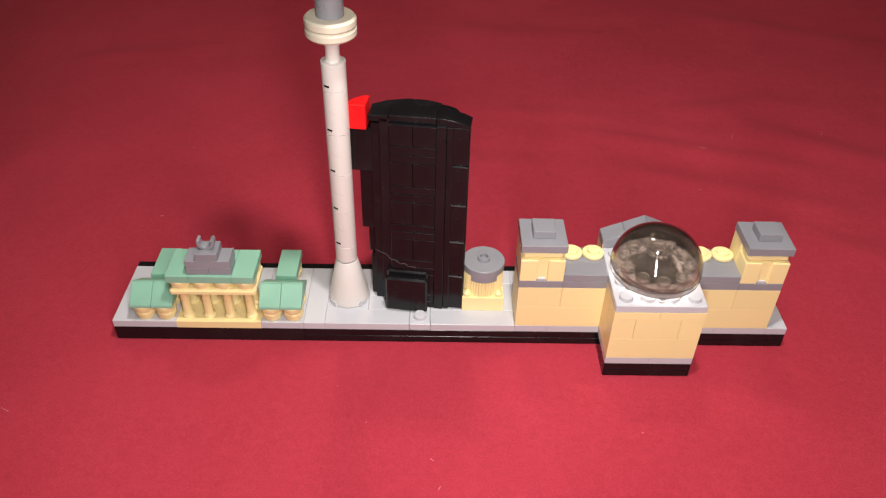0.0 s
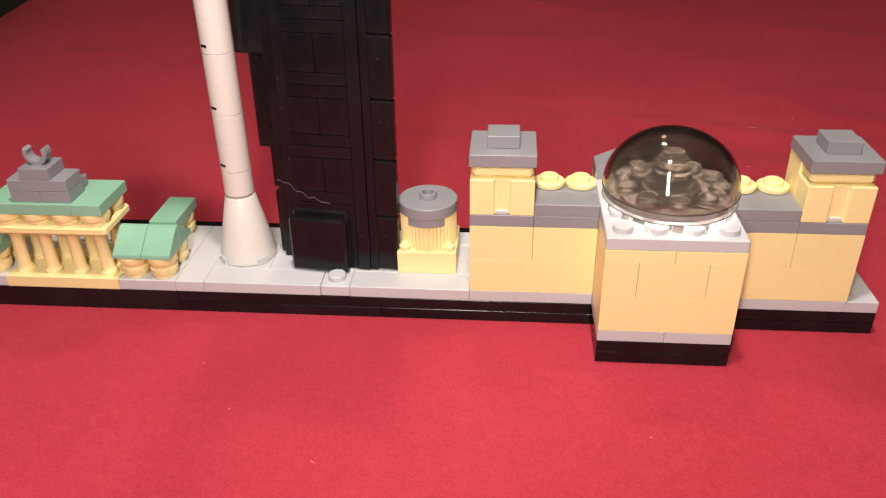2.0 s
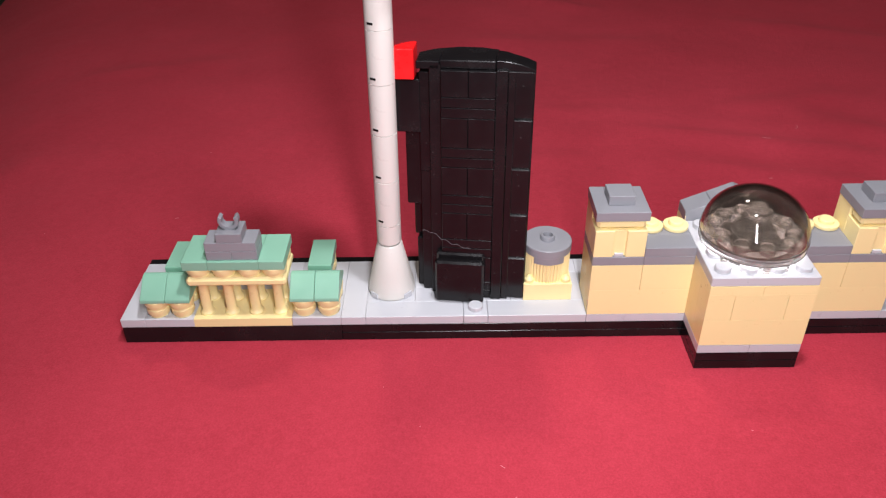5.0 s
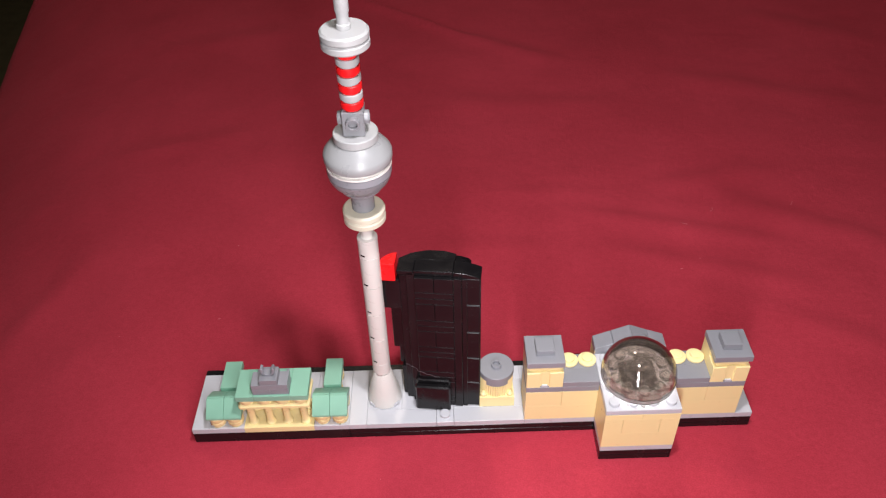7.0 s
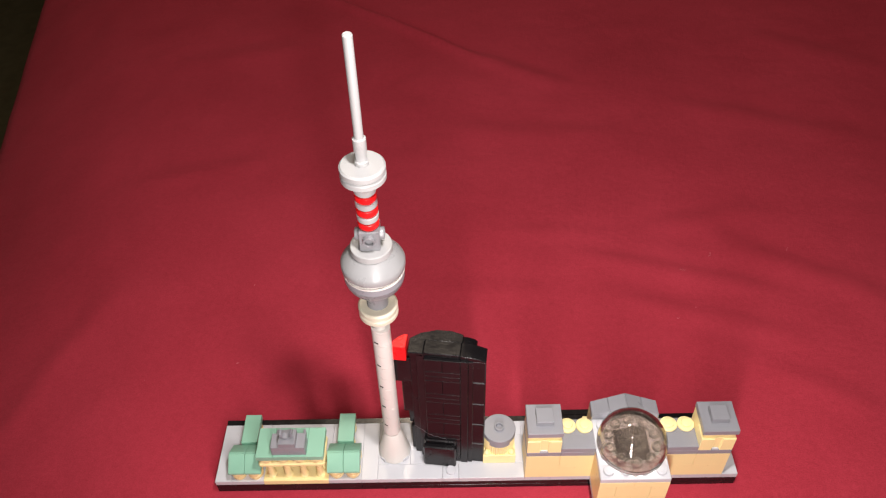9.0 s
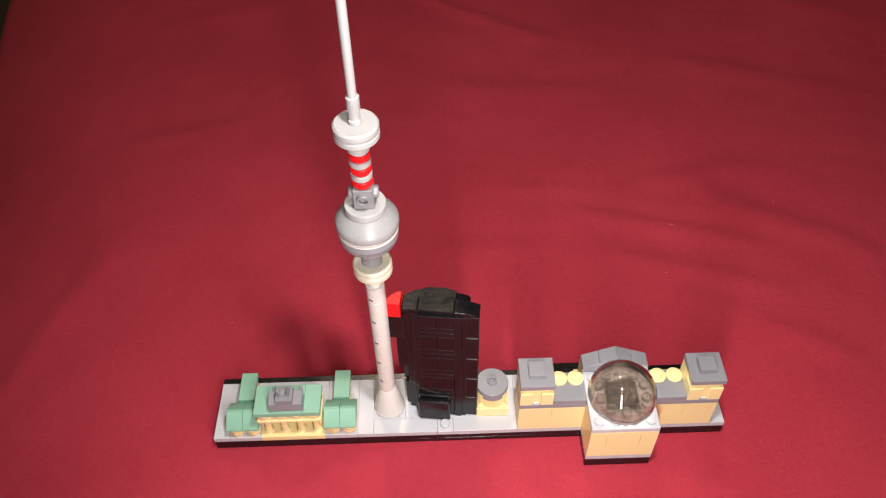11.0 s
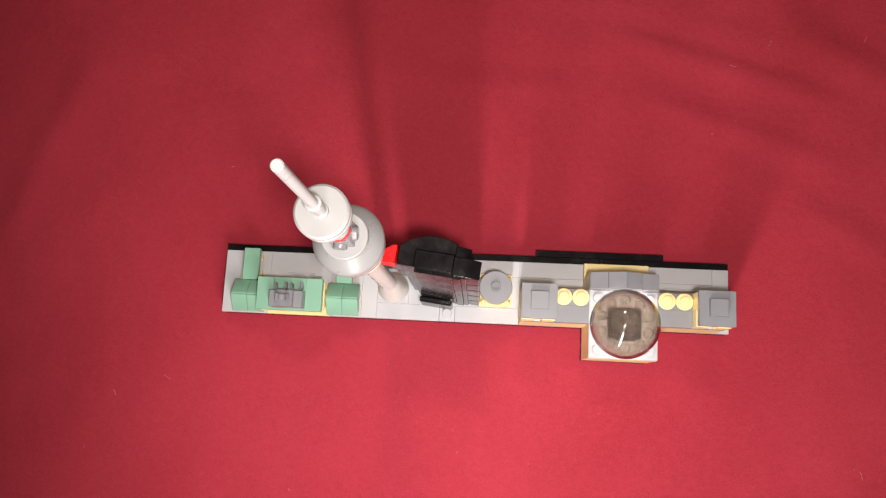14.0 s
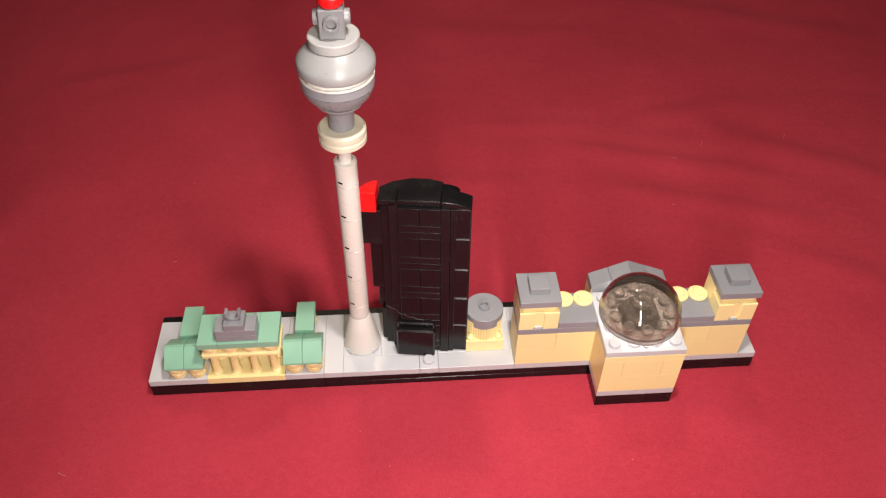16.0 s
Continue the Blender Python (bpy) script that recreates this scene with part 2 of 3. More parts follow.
slab("floor", -2.0, -1.7, -0.80, 2.6, 2.7, -0.75, FLOOR, "dark olive carpeted floor of the room", "floor")
slab("ceiling", -2.0, -1.7, 1.70, 2.6, 2.7, 1.75, WALL, "plain painted ceiling above the table", "ceiling")
slab("wall_west", -2.1, -1.8, -0.80, -2.0, 2.8, 1.75, WALL, "plain painted wall of a dim room", "wall")
slab("wall_east", 2.6, -1.8, -0.80, 2.7, 2.8, 1.75, WALL, "plain painted wall of a dim room", "wall")
slab("wall_south", -2.0, -1.8, -0.80, 2.6, -1.7, 1.75, WALL, "plain painted wall of a dim room", "wall")
slab("wall_north", -2.0, 2.7, -0.80, 2.6, 2.8, 1.75, WALL, "plain painted wall of a dim room", "wall")

# bed frame: origin on the left edge of its top, u to the right, v away
BED = Matrix.Translation((-0.288, 0.43, 0)) @ Matrix.Rotation(radians(EDGE_TURN), 4, "Z")
bed = new("bed")
bed.matrix_world = BED @ Matrix.Translation((0.75, -0.1, -0.75))
tagged(bed, "low brown wooden bed with a soft mattress under a red cloth", "bed")


def sag(u):
    """How far the soft edge of the bed gives way."""
    return -0.050 * max(0.0, 1 - u / 0.18) ** 2


def bed_part(name, u0, v0, z0, u1, v1, z1, material, soft=False):
    bm = bmesh.new()
    bmesh.ops.create_cube(bm, size=1.0)
    bmesh.ops.scale(bm, vec=(u1 - u0, v1 - v0, z1 - z0), verts=bm.verts)
    if soft:
        for k in range(1, 9):
            x = -(u1 - u0) / 2 + 0.025 * k
            bmesh.ops.bisect_plane(bm, geom=bm.verts[:] + bm.edges[:] + bm.faces[:], plane_co=(x, 0, 0), plane_no=(1, 0, 0))
        for v in bm.verts:
            if v.co.z > 0:
                v.co.z += sag(v.co.x + (u1 - u0) / 2)
    else:
        bmesh.ops.bevel(bm, geom=list(bm.edges), offset=0.004, segments=2, affect="EDGES")
    ob = new(name, mesh_of(name, bm, material))
    ob.parent = bed
    ob.location = ((u0 + u1) / 2 - 0.75, (v0 + v1) / 2 + 0.1, (z0 + z1) / 2 + 0.75)


bed_part("mattress", 0.006, -0.85, -0.20, 1.5, 0.65, -0.008, WALL, True)
bed_part("bed_frame", 0.012, -0.84, -0.30, 1.49, 0.64, -0.20, WOOD)
for u in (0.06, 1.38):
    for v in (-0.79, 0.53):
        bed_part("leg", u, v, -0.75, u + 0.06, v + 0.06, -0.30, WOOD)


def fold(p, a, b, width, height, soft=0.3):
    """A crease from a to b, raised on one flank and sunk on the other: how far it lifts the cloth at p."""
    a, b = Vector(a), Vector(b)
    d = b - a
    k = (p - a).dot(d) / d.length_squared
    if not 0 < k < 1:
        return 0.0
    side = d.x * (p - a).y - d.y * (p - a).x
    far = side / d.length / width
    if abs(far) > 4:
        return 0.0
    ends = min(1.0, k / soft, (1 - k) / soft)
    ends = ends * ends * (3 - 2 * ends)
    return height * ends * (0.7 * math.exp(-far * far) - 1.1 * far * math.exp(-far * far))


FOLDS = [
    ((-0.02, 0.53), (0.165, 0.38), 0.0045, 0.0070), ((0.13, 0.41), (0.22, 0.35), 0.010, 0.0030),
    ((0.19, 0.168), (0.33, 0.125), 0.008, 0.0030), ((0.20, 0.135), (0.34, 0.085), 0.009, 0.0029),
    ((0.20, 0.080), (0.28, 0.042), 0.005, 0.0016), ((0.24, 0.105), (0.36, 0.035), 0.010, 0.0029),
    ((0.28, 0.180), (0.40, 0.110), 0.012, 0.0028), ((0.13, 0.187), (0.23, 0.183), 0.007, 0.0010),
    ((0.09, 0.136), (0.19, 0.133), 0.007, 0.0009), ((0.24, 0.185), (0.33, 0.205), 0.010, 0.0016),
    ((0.10, 0.30), (0.26, 0.29), 0.014, 0.0018), ((0.26, 0.34), (0.46, 0.27), 0.014, 0.0022),
    ((0.36, 0.44), (0.50, 0.36), 0.016, 0.0022), ((0.04, -0.034), (0.08, -0.058), 0.004, 0.0007),
    ((-0.15, 0.02), (-0.09, 0.16), 0.012, 0.0020), ((-0.12, 0.24), (0.00, 0.27), 0.012, 0.0016),
    ((0.30, -0.02), (0.40, -0.09), 0.010, 0.0018), ((-0.12, 0.40), (0.02, 0.43), 0.016, 0.0022),
]


def cloth_height(x, y):
    p = Vector((x, y))
    away = max(0.0, max(-x - 0.01, x - 0.266, -0.03 - y, y - 0.05))
    calm = min(1.0, away / 0.08)
    z = 0.0022 * noise.noise((x * 6, y * 6, 0.3)) + 0.0011 * noise.noise((x * 15, y * 15, 4.1)) - 0.0012
    z += 0.0005 * noise.noise((x * 55, y * 40, 7.7)) + 0.0009 * abs(noise.noise((x * 20 + y * 9, y * 31 - x * 8, 2.2)))
    for a, b, w, h in FOLDS:
        z += 0.75 * fold(p, a, b, w, h)
    return z * calm


def red_cloth():
    bm = bmesh.new()
    us = [0.004 * i for i in range(0, 203)] + [0.83 + 0.06 * i for i in range(12)]
    vs = [-0.86 + 0.06 * i for i in range(6)] + [-0.52 + 0.004 * i for i in range(205)] + [0.32 + 0.03 * i for i in range(12)]
    skirt = [-0.70, -0.45, -0.25, -0.12, -0.06, -0.035]
    rows = []
    for v in vs:
        row = []
        for s in skirt:
            wave = 0.012 * math.sin(v * 21) * min(1.0, -s / 0.2) + 0.008 * math.sin(v * 47 + 1) * min(1.0, -s / 0.4)
            row.append(bm.verts.new(BED @ Vector((-0.004 + wave - 0.02 * min(1.0, -s), v, s + sag(0) * (1 + s / 0.7)))))
        for u in us:
            q = BED @ Vector((u, v, 0))
            drop = -0.006 * max(0.0, 1 - u / 0.014) ** 2
            row.append(bm.verts.new((q.x, q.y, cloth_height(q.x, q.y) + drop + sag(u))))
        rows.append(row)
    for a, b in zip(rows, rows[1:]):
        for i in range(len(a) - 1):
            bm.faces.new((a[i], a[i + 1], b[i + 1], b[i]))
    me = bpy.data.meshes.new("red_cloth")
    bm.to_mesh(me)
    bm.free()
    me.materials.append(CLOTH)
    for p in me.polygons:
        p.use_smooth = True
    ob = new("red_cloth", me)
    sol = ob.modifiers.new("thickness", "SOLIDIFY")
    sol.thickness, sol.offset = 0.0012, -1
    return tagged(ob, "creased deep red cotton cloth spread over the bed", "cloth")


red_cloth()

# lint on the cloth
LINT = plain("pale_lint", (0.62, 0.26, 0.27), 0.9, 900)
lint = bmesh.new()
dust = random.Random(7)
for k in range(26):
    x, y = dust.uniform(-0.08, 0.34), dust.choice((dust.uniform(-0.13, -0.02), dust.uniform(0.06, 0.30)))
    if 0.17 < x < 0.23 and y > -0.03:
        continue
    a, n = dust.uniform(0, 6.28), dust.choice((1, 1, 2, 5))
    for i in range(n):
        a += dust.uniform(-0.5, 0.5)
        c = bmesh.ops.create_cube(lint, size=1.0)["verts"]
        bmesh.ops.scale(lint, vec=(0.0008 if n > 1 else 0.0005, 0.00012, 0.00012), verts=c)
        bmesh.ops.rotate(lint, matrix=Matrix.Rotation(a, 3, "Z"), verts=c)
        bmesh.ops.translate(lint, vec=(x, y, cloth_height(x, y) + 0.0001), verts=c)
        x, y = x + 0.0008 * math.cos(a), y + 0.0008 * math.sin(a)
tagged(new("lint", mesh_of("lint", lint, LINT)), "pale specks and threads of lint on the cloth", "lint", kind="stuff")

# ---- the base of the model ----
base = thing("model_base", (128, 16, 0), "long black and light grey base of a toy skyline", "toy base")
brick(base, "plate", 0, 0, 0, 72, 32, 6.4, BLACK)
for x0, x1 in ((72, 128), (128, 184), (216, 256)):
    brick(base, "plate", x0, 0, 0, x1 - x0, 32, 3.2, BLACK)
for x0, x1 in ((72, 184), (216, 256)):
    brick(base, "plate", x0, 0, 3.2, x1 - x0, 32, 3.2, BLACK)
for z in (0, 3.2):
    brick(base, "plate", 184, -16, z, 32, 48, 3.2, BLACK)
for x0 in (0, 64, 128, 192):
    brick(base, "edge_tile", x0, 32, 0.2, 64, 3.2, 9.2, BLACK)
brick(base, "nameplate", 160, 35.2, 0.2, 64, 3.2, 9.4, BLACK, "blank black nameplate")
for x0, y0, w, d in (
    (0, 0, 8, 32), (8, 0, 16, 16), (8, 16, 16, 16), (24, 16, 32, 16), (56, 0, 16, 16), (56, 16, 16, 16), (72, 0, 8, 32),
    (80, 0, 32, 8), (80, 8, 16, 24), (96, 8, 24, 8), (96, 16, 32, 16), (120, 0, 32, 8), (120, 8, 8, 8), (128, 8, 24, 16), (128, 24, 24, 8),
    (152, 0, 32, 24), (152, 24, 32, 8), (216, 0, 32, 24), (216, 24, 32, 8), (248, 0, 8, 32), (184, -16, 16, 48), (200, -16, 16, 48),
):
    brick(base, "tile", x0, y0, 6.4, w, d, 3.2, GREY, "light grey tile")
studded(base, "stud_plate", 112, 0, 6.4, 8, 8, 3.2, GREY, [(0, 0)], "light grey plate with one stud")
brick(base, "step_plate", 24, 0, 6.4, 32, 16, 3.2, TAN, "tan plate")
rod = lathe_bm([(0.5, 0), (0.7, 0.2), (0.7, 39.8), (0.5, 40)], 12)
bmesh.ops.rotate(rod, matrix=Matrix.Rotation(radians(90), 3, "Y"), verts=rod.verts)
part("rod", rod, GREY, base, 218, 21, 10.2, "thin light grey rod")

rod = lathe_bm([(0.4, 0), (0.55, 0.2), (0.55, 13.8), (0.4, 14)], 12)
bmesh.ops.rotate(rod, matrix=Matrix.Rotation(radians(90), 3, "Y"), verts=rod.verts)
part("rod", rod, GREY, base, 33, 21, 10.1, "thin light grey rod")

# ---- the gate ----
gate = thing("toy_gate", (40, 8, 9.6), "tan columned city gate with sand green roofs, built of plastic bricks", "toy building")


def column_bm():
    return lathe_bm([(2.4, 0), (2.4, 0.7), (2.0, 1.1), (1.7, 1.7), (1.65, 11.6), (1.9, 12.0), (1.9, 12.8)], 20)


for y in (4, 12):
    for x in (28, 36, 44, 52):
        shared(gate, "column", "gate_column", column_bm, TAN, x, y, 9.6)
part("beam", box_bm(31.8, 15.8, 3.15, 0.9), TAN, gate, 40, 8, 22.4)
for y in (4, 12):
    for x in (28, 36, 44, 52):
        shared(gate, "round_plate", "plain_round", lambda: round_plate_bm(stud=False), TAN, x, y, 25.6)
for x0, w in ((24, 8), (32, 16), (48, 8)):
    brick(gate, "roof_tile", x0, 0, 28.8, w, 16, 3.2, GREEN, "sand green roof tile")
brick(gate, "pedestal", 32, 1, 32, 8, 8, 3.2, DARK)
brick(gate, "pedestal", 40, 1, 32, 8, 8, 3.2, DARK)
brick(gate, "pedestal", 32, 1, 35.2, 16, 8, 3.2, DARK)
brick(gate, "pedestal", 36, 1, 38.4, 8, 8, 3.2, DARK)


def clip_bm():
    """An open clip: two curved jaws on a foot."""
    pts_out = [(3.2 * math.sin(a), 3.2 - 3.2 * math.cos(a)) for a in [radians(v) for v in range(-120, 121, 20)]]
    pts_in = [(2.0 * math.sin(a), 3.2 - 2.0 * math.cos(a)) for a in [radians(v) for v in range(120, -121, -20)]]
    return prism_bm(pts_out + pts_in, 3.0, "y", 0.15)


part("clip", clip_bm(), DARK, gate, 40, 3.6, 41.4, "dark grey clip for the chariot")
for x in (36.2, 44.0):
    bm = clip_bm()
    bmesh.ops.rotate(bm, matrix=Matrix.Rotation(radians(-90), 3, "X"), verts=bm.verts)
    part("clip", bm, DARK, gate, x, 8.7, 35.0, "dark grey clip lying on its side")


def slope_bm():
    return prism_bm([(0.06, 0), (7.94, 0), (7.94, 6.3), (7.2, 6.3), (0.06, 1.3)], 7.88, "x", 0.15)


for x in (8, 16, 56, 64):
    shared(gate, "roof_slope", "slope_front", slope_bm, GREEN, x + 0.06, 0, 16, "sand green sloped roof piece")
    shared(gate, "roof_slope", "slope_front", slope_bm, GREEN, x + 7.94, 16, 16, "sand green sloped roof piece", 180)
    for y in (4, 12):
        shared(gate, "round_plate", "barrel_low", lambda: round_plate_bm(3.7, 3.2, False), TAN, x + 4, y, 9.6)
        shared(gate, "round_plate", "plain_round", lambda: round_plate_bm(stud=False), TAN, x + 4, y, 12.8)
for x in (12, 60):
    brick(gate, "roof_tile", x, 16, 16, 8, 16, 3.2, GREEN, "sand green roof tile")
    for y in (20, 28):
        for z in (9.6, 12.8):
            shared(gate, "round_plate", "plain_round", lambda: round_plate_bm(stud=False), TAN, x + 4, y, z)

# ---- the television tower ----
tv = thing("toy_television_tower", (88, 16, 9.6), "slender white television tower with a silver ball and striped mast", "toy tower")


def cone_bm():
    bm = lathe_bm([(7.6, 0), (7.9, 0.4), (7.9, 1.6), (4.2, 18.6), (3.9, 19.1)], 40)
    return bm


part("foot_cone", cone_bm(), WHITE, tv, 88, 16, 9.6)
for a in (45, 135, 225, 315):
    part("foot_notch", box_bm(3.2, 1.6, 2.0, 0.1), GREY, tv, 88 + 7.4 * math.cos(radians(a)), 16 + 7.4 * math.sin(radians(a)), 9.6, "", a + 90)
# everything above the cone leans a little forward and aside
shaft = new("shaft", mesh_of("shaft", lathe_bm([(2.4, 0), (2.4, 82)], 20), WHITE))
shaft.parent = tv
shaft.location = (0, 0, 19.0 * MM)
shaft.rotation_euler = (radians(0.8), radians(0.4), 0)


def on_shaft(name, bm, material, z, label="", rz=0):
    ob = new(name, mesh_of(name, bm, material))
    ob.parent = shaft
    ob.location = (0, 0, (z - 28.6) * MM)
    ob.rotation_euler[2] = radians(rz)
    if label:
        ob["label"] = label
    return ob


def sleeve_bm(h):
    bm = lathe_bm([(3.9, 0), (4.0, 0.06), (4.0, h - 0.06), (3.9, h)], 32)
    return bm


z = 29.4
for top in (36.5, 52.5, 68.5, 84.5, 100.5, 110.0):
    on_shaft("sleeve", sleeve_bm(top - z - 0.1), WHITE, z)
    if top < 105:
        slit = box_bm(1.9, 0.7, 0.7, 0.1)
        ob = on_shaft("slit", slit, BLACK, top + 1.6, "dark slit", -33)
        ob.location.x -= 2.06 * MM
        ob.location.y -= 3.17 * MM
    z = top
on_shaft("neck", lathe_bm([(2.2, 0), (2.3, 0.3), (2.3, 5), (2.6, 5.5), (2.6, 8.4)], 20), WHITE, 110)
for zz in (118.4, 121.6):
    on_shaft("lower_disc", disc_bm(8.0, 3.15, 40, 0.7), CREAM, zz, "yellowed white disc")
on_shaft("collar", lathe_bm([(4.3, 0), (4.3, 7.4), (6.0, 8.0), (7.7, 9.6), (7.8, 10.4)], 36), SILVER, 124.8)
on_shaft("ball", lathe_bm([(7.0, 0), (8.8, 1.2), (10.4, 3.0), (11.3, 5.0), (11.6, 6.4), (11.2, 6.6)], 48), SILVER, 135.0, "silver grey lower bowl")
on_shaft("ball", lathe_bm([(11.2, 0), (11.7, 0.2), (11.7, 2.8), (11.2, 3.2)], 48), DARK, 141.6, "darker belt round the ball")
on_shaft("ball", lathe_bm([(11.0, 0), (11.9, 0.15), (11.9, 0.9), (11.0, 1.0), (10.9, 2.1)], 48), WHITE, 144.8, "thin pale ring round the ball")
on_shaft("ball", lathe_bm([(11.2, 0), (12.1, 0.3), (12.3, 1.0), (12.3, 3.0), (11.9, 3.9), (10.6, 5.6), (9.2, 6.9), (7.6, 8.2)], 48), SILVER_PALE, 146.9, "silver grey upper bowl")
on_shaft("cap_disc", disc_bm(7.9, 3.2, 40, 0.3), WHITE_DIMMED, 155.2)
bracket = box_bm(7.6, 7.6, 9.5, 0.3)
for k in range(4):
    join_bm(bracket, stud_bm(True), 0, 0, 0, Matrix.Rotation(radians(90 * k), 4, "Z") @ Matrix.Translation((0, -3.7 * MM, 5.6 * MM)) @ Matrix.Rotation(radians(90), 4, "X"))
on_shaft("bracket", bracket, SILVER, 158.4, "silver grey block with side studs")
for k in range(7):
    on_shaft("mast_ring", lathe_bm([(3.2, 0), (3.2, 0.7), (3.95, 0.9), (4.0, 1.1), (4.0, 3.0), (3.8, 3.2)], 28), WHITE_DIMMED if k % 2 else RED, 168.0 + 3.2 * k, "white ring" if k % 2 else "red ring")
for zz in (190.4, 193.6):
    on_shaft("upper_disc", disc_bm(8.0, 3.15, 40, 0.7), WHITE_DIMMED, zz)
on_shaft("antenna", lathe_bm([(2.4, 0), (2.4, 1.6), (2.0, 1.9), (2.0, 5), (2.3, 6), (2.3, 10.8), (1.9, 11), (1.6, 11.1), (1.6, 48.6), (1.3, 49)], 20), WHITE_DIMMED, 196.8)

# ---- the black office tower, turned a little on its base ----
DB = Matrix.Translation((115 * MM, 17 * MM, 9.6 * MM)) @ Matrix.Rotation(radians(-7), 4, "Z") @ Matrix.Rotation(radians(-1.7), 4, "X")
office = new("toy_office_tower")
office.matrix_world = DB
tagged(office, "glossy black brick-built office tower with a red corner block", "toy tower")


def on_office(name, bm, material, u, v, z, label="", rz=0):
    ob = new(name, mesh_of(name, bm, material))
    ob.parent = office
    ob.location = Vector((u, v, z - 9.6)) * MM
    ob.rotation_euler[2] = radians(rz)
    if label:
        ob["label"] = label
    return ob


def office_block(name, u0, v0, z0, u1, v1, z1, material=BLACK, bev=0.16, label=""):
    return on_office(name, box_bm(u1 - u0 - 0.08, v1 - v0, z1 - z0 - 0.06, bev), material, (u0 + u1) / 2, (v0 + v1) / 2, z0, label)


# core with the curved back
core = [(-15.5, 2.5), (-12, 5.6), (-5, 7.8), (2, 7.8), (9, 5.6), (14, 1.8), (17.2, -2.5), (17.2, -4), (8, -4.4), (-8, -4.2), (-15.5, -1)]
on_office("core", prism_bm(core, 78.2, "z", 0.3), BLACK, 0, 0, 9.6)
# middle bay: pairs of blocks and thin courses
zz = 9.6
while zz < 86:
    for k in range(2):
        if zz >= 9.6:
            office_block("course", -9.0, -7.2, zz, 7.0, -4.3, zz + 3.2)
        zz += 3.2
    for u in (-9.0, -1.0):
        office_block("brick", u, -7.2, zz, u + 8, -4.3, min(zz + 9.6, 88.0))
    zz += 9.6
# pilasters either side
office_block("pilaster", 7.0, -7.5, 9.6, 10.4, -4.4, 88.6)
office_block("pilaster", 10.4, -7.0, 9.6, 12.6, -4.4, 88.2)
office_block("pilaster", -12.6, -5.4, 9.6, -9.0, -2.0, 89.0)
office_block("pilaster", -15.8, -3.6, 9.6, -12.6, 0.5, 54.4)
office_block("pilaster", -15.8, -4.0, 54.4, -12.6, 0.5, 86.4)
# edge panels
for k in range(5):
    office_block("panel", 12.0, -6.4, 9.6 + 16 * k, 18.2, -3.4, 25.6 + 16 * k - (1.2 if k == 4 else 0), BLACK, 0.5)
office_block("panel", -17.8, -1.6, 9.6, -15.2, 2.6, 28.8, BLACK, 0.4)
office_block("panel", -18.8, 0.4, 28.8, -15.2, 2.6, 41.6, BLACK, 0.4)
office_block("panel", -20.6, -2.2, 41.6, -15.2, 2.6, 67.2, BLACK, 0.4)
office_block("panel", -23.2, -4.2, 67.2, -15.2, 2.6, 84.0, BLACK, 0.4)
# top: flat blocks, falling away in a curve at one end
office_block("top_block", -9.4, -5.6, 88.0, 6.8, 2.0, 90.6, BLACK, 0.3)
back_cap = [(-16.4, 2.8), (-12, 6.3), (-5, 8.7), (2, 8.7), (7.2, 7.0), (7.2, 2.1), (-9.5, 2.1), (-9.5, -5.4), (-16.4, -5.4)]
on_office("top_block", prism_bm(back_cap, 2.4, "z", 0.3), BLACK, 0, 0, 87.6)
curve = [(6.9, 0), (18.2, 0), (18.2, 0.5), (15.6, 1.6), (12.4, 2.5), (9.6, 2.9), (6.9, 3.0)]
on_office("curved_slope", prism_bm(curve, 7.8, "y", 0.2), BLACK, 0, -6.4, 88.0)
curve_b = [(7.2, 0), (13.6, 0), (12.4, 1.4), (9.6, 2.3), (7.2, 2.6)]
on_office("curved_slope", prism_bm(curve_b, 4.4, "y", 0.2), BLACK, 0, 1.5, 87.5)
corner = prism_bm([(-3.4, -3.9), (3.4, -3.9), (3.4, 3.9), (1.6, 3.7), (-0.8, 1.9), (-2.6, -0.6)], 9.0, "z", 0.2)
on_office("corner_block", corner, RED, -20.3, -1.9, 84.4, "bright red corner block")
# entrance panels
office_block("entrance", -11.0, -10.8, 9.6, 5.0, -7.9, 25.4, BLACK, 0.7, "glossy black entrance panel")
office_block("entrance", -10.8, -7.8, 9.6, 4.8, -4.8, 27.0, BLACK, 0.7, "glossy black entrance panel")

# a stray thread caught on the tower's face
run = [Vector(p) * MM for p in ((-15.6, -4.3, 23.4), (-12.4, -5.9, 23.9), (-9.2, -7.4, 22.6), (-6.0, -7.5, 20.9), (-3.4, -7.5, 20.3), (0.2, -7.5, 18.9))]
bm = bmesh.new()
ring_before = None
for k in range(26):
    i, f = min(int(k / 5), 4), k / 5 - min(int(k / 5), 4)
    c = run[i].lerp(run[i + 1], f) + Vector((0, 0, 0.35 * MM * math.sin(k * 1.1)))
    ring_now = [bm.verts.new(c + Vector((0, 0.06 * MM * math.cos(a), 0.06 * MM * math.sin(a)))) for a in (0, 2.09, 4.19)]
    if ring_before:
        for j in range(3):
            bm.faces.new((ring_before[j], ring_before[(j + 1) % 3], ring_now[(j + 1) % 3], ring_now[j]))
    ring_before = ring_now
on_office("thread", bm, DARK, 0, 0, 9.6, "stray pale thread")

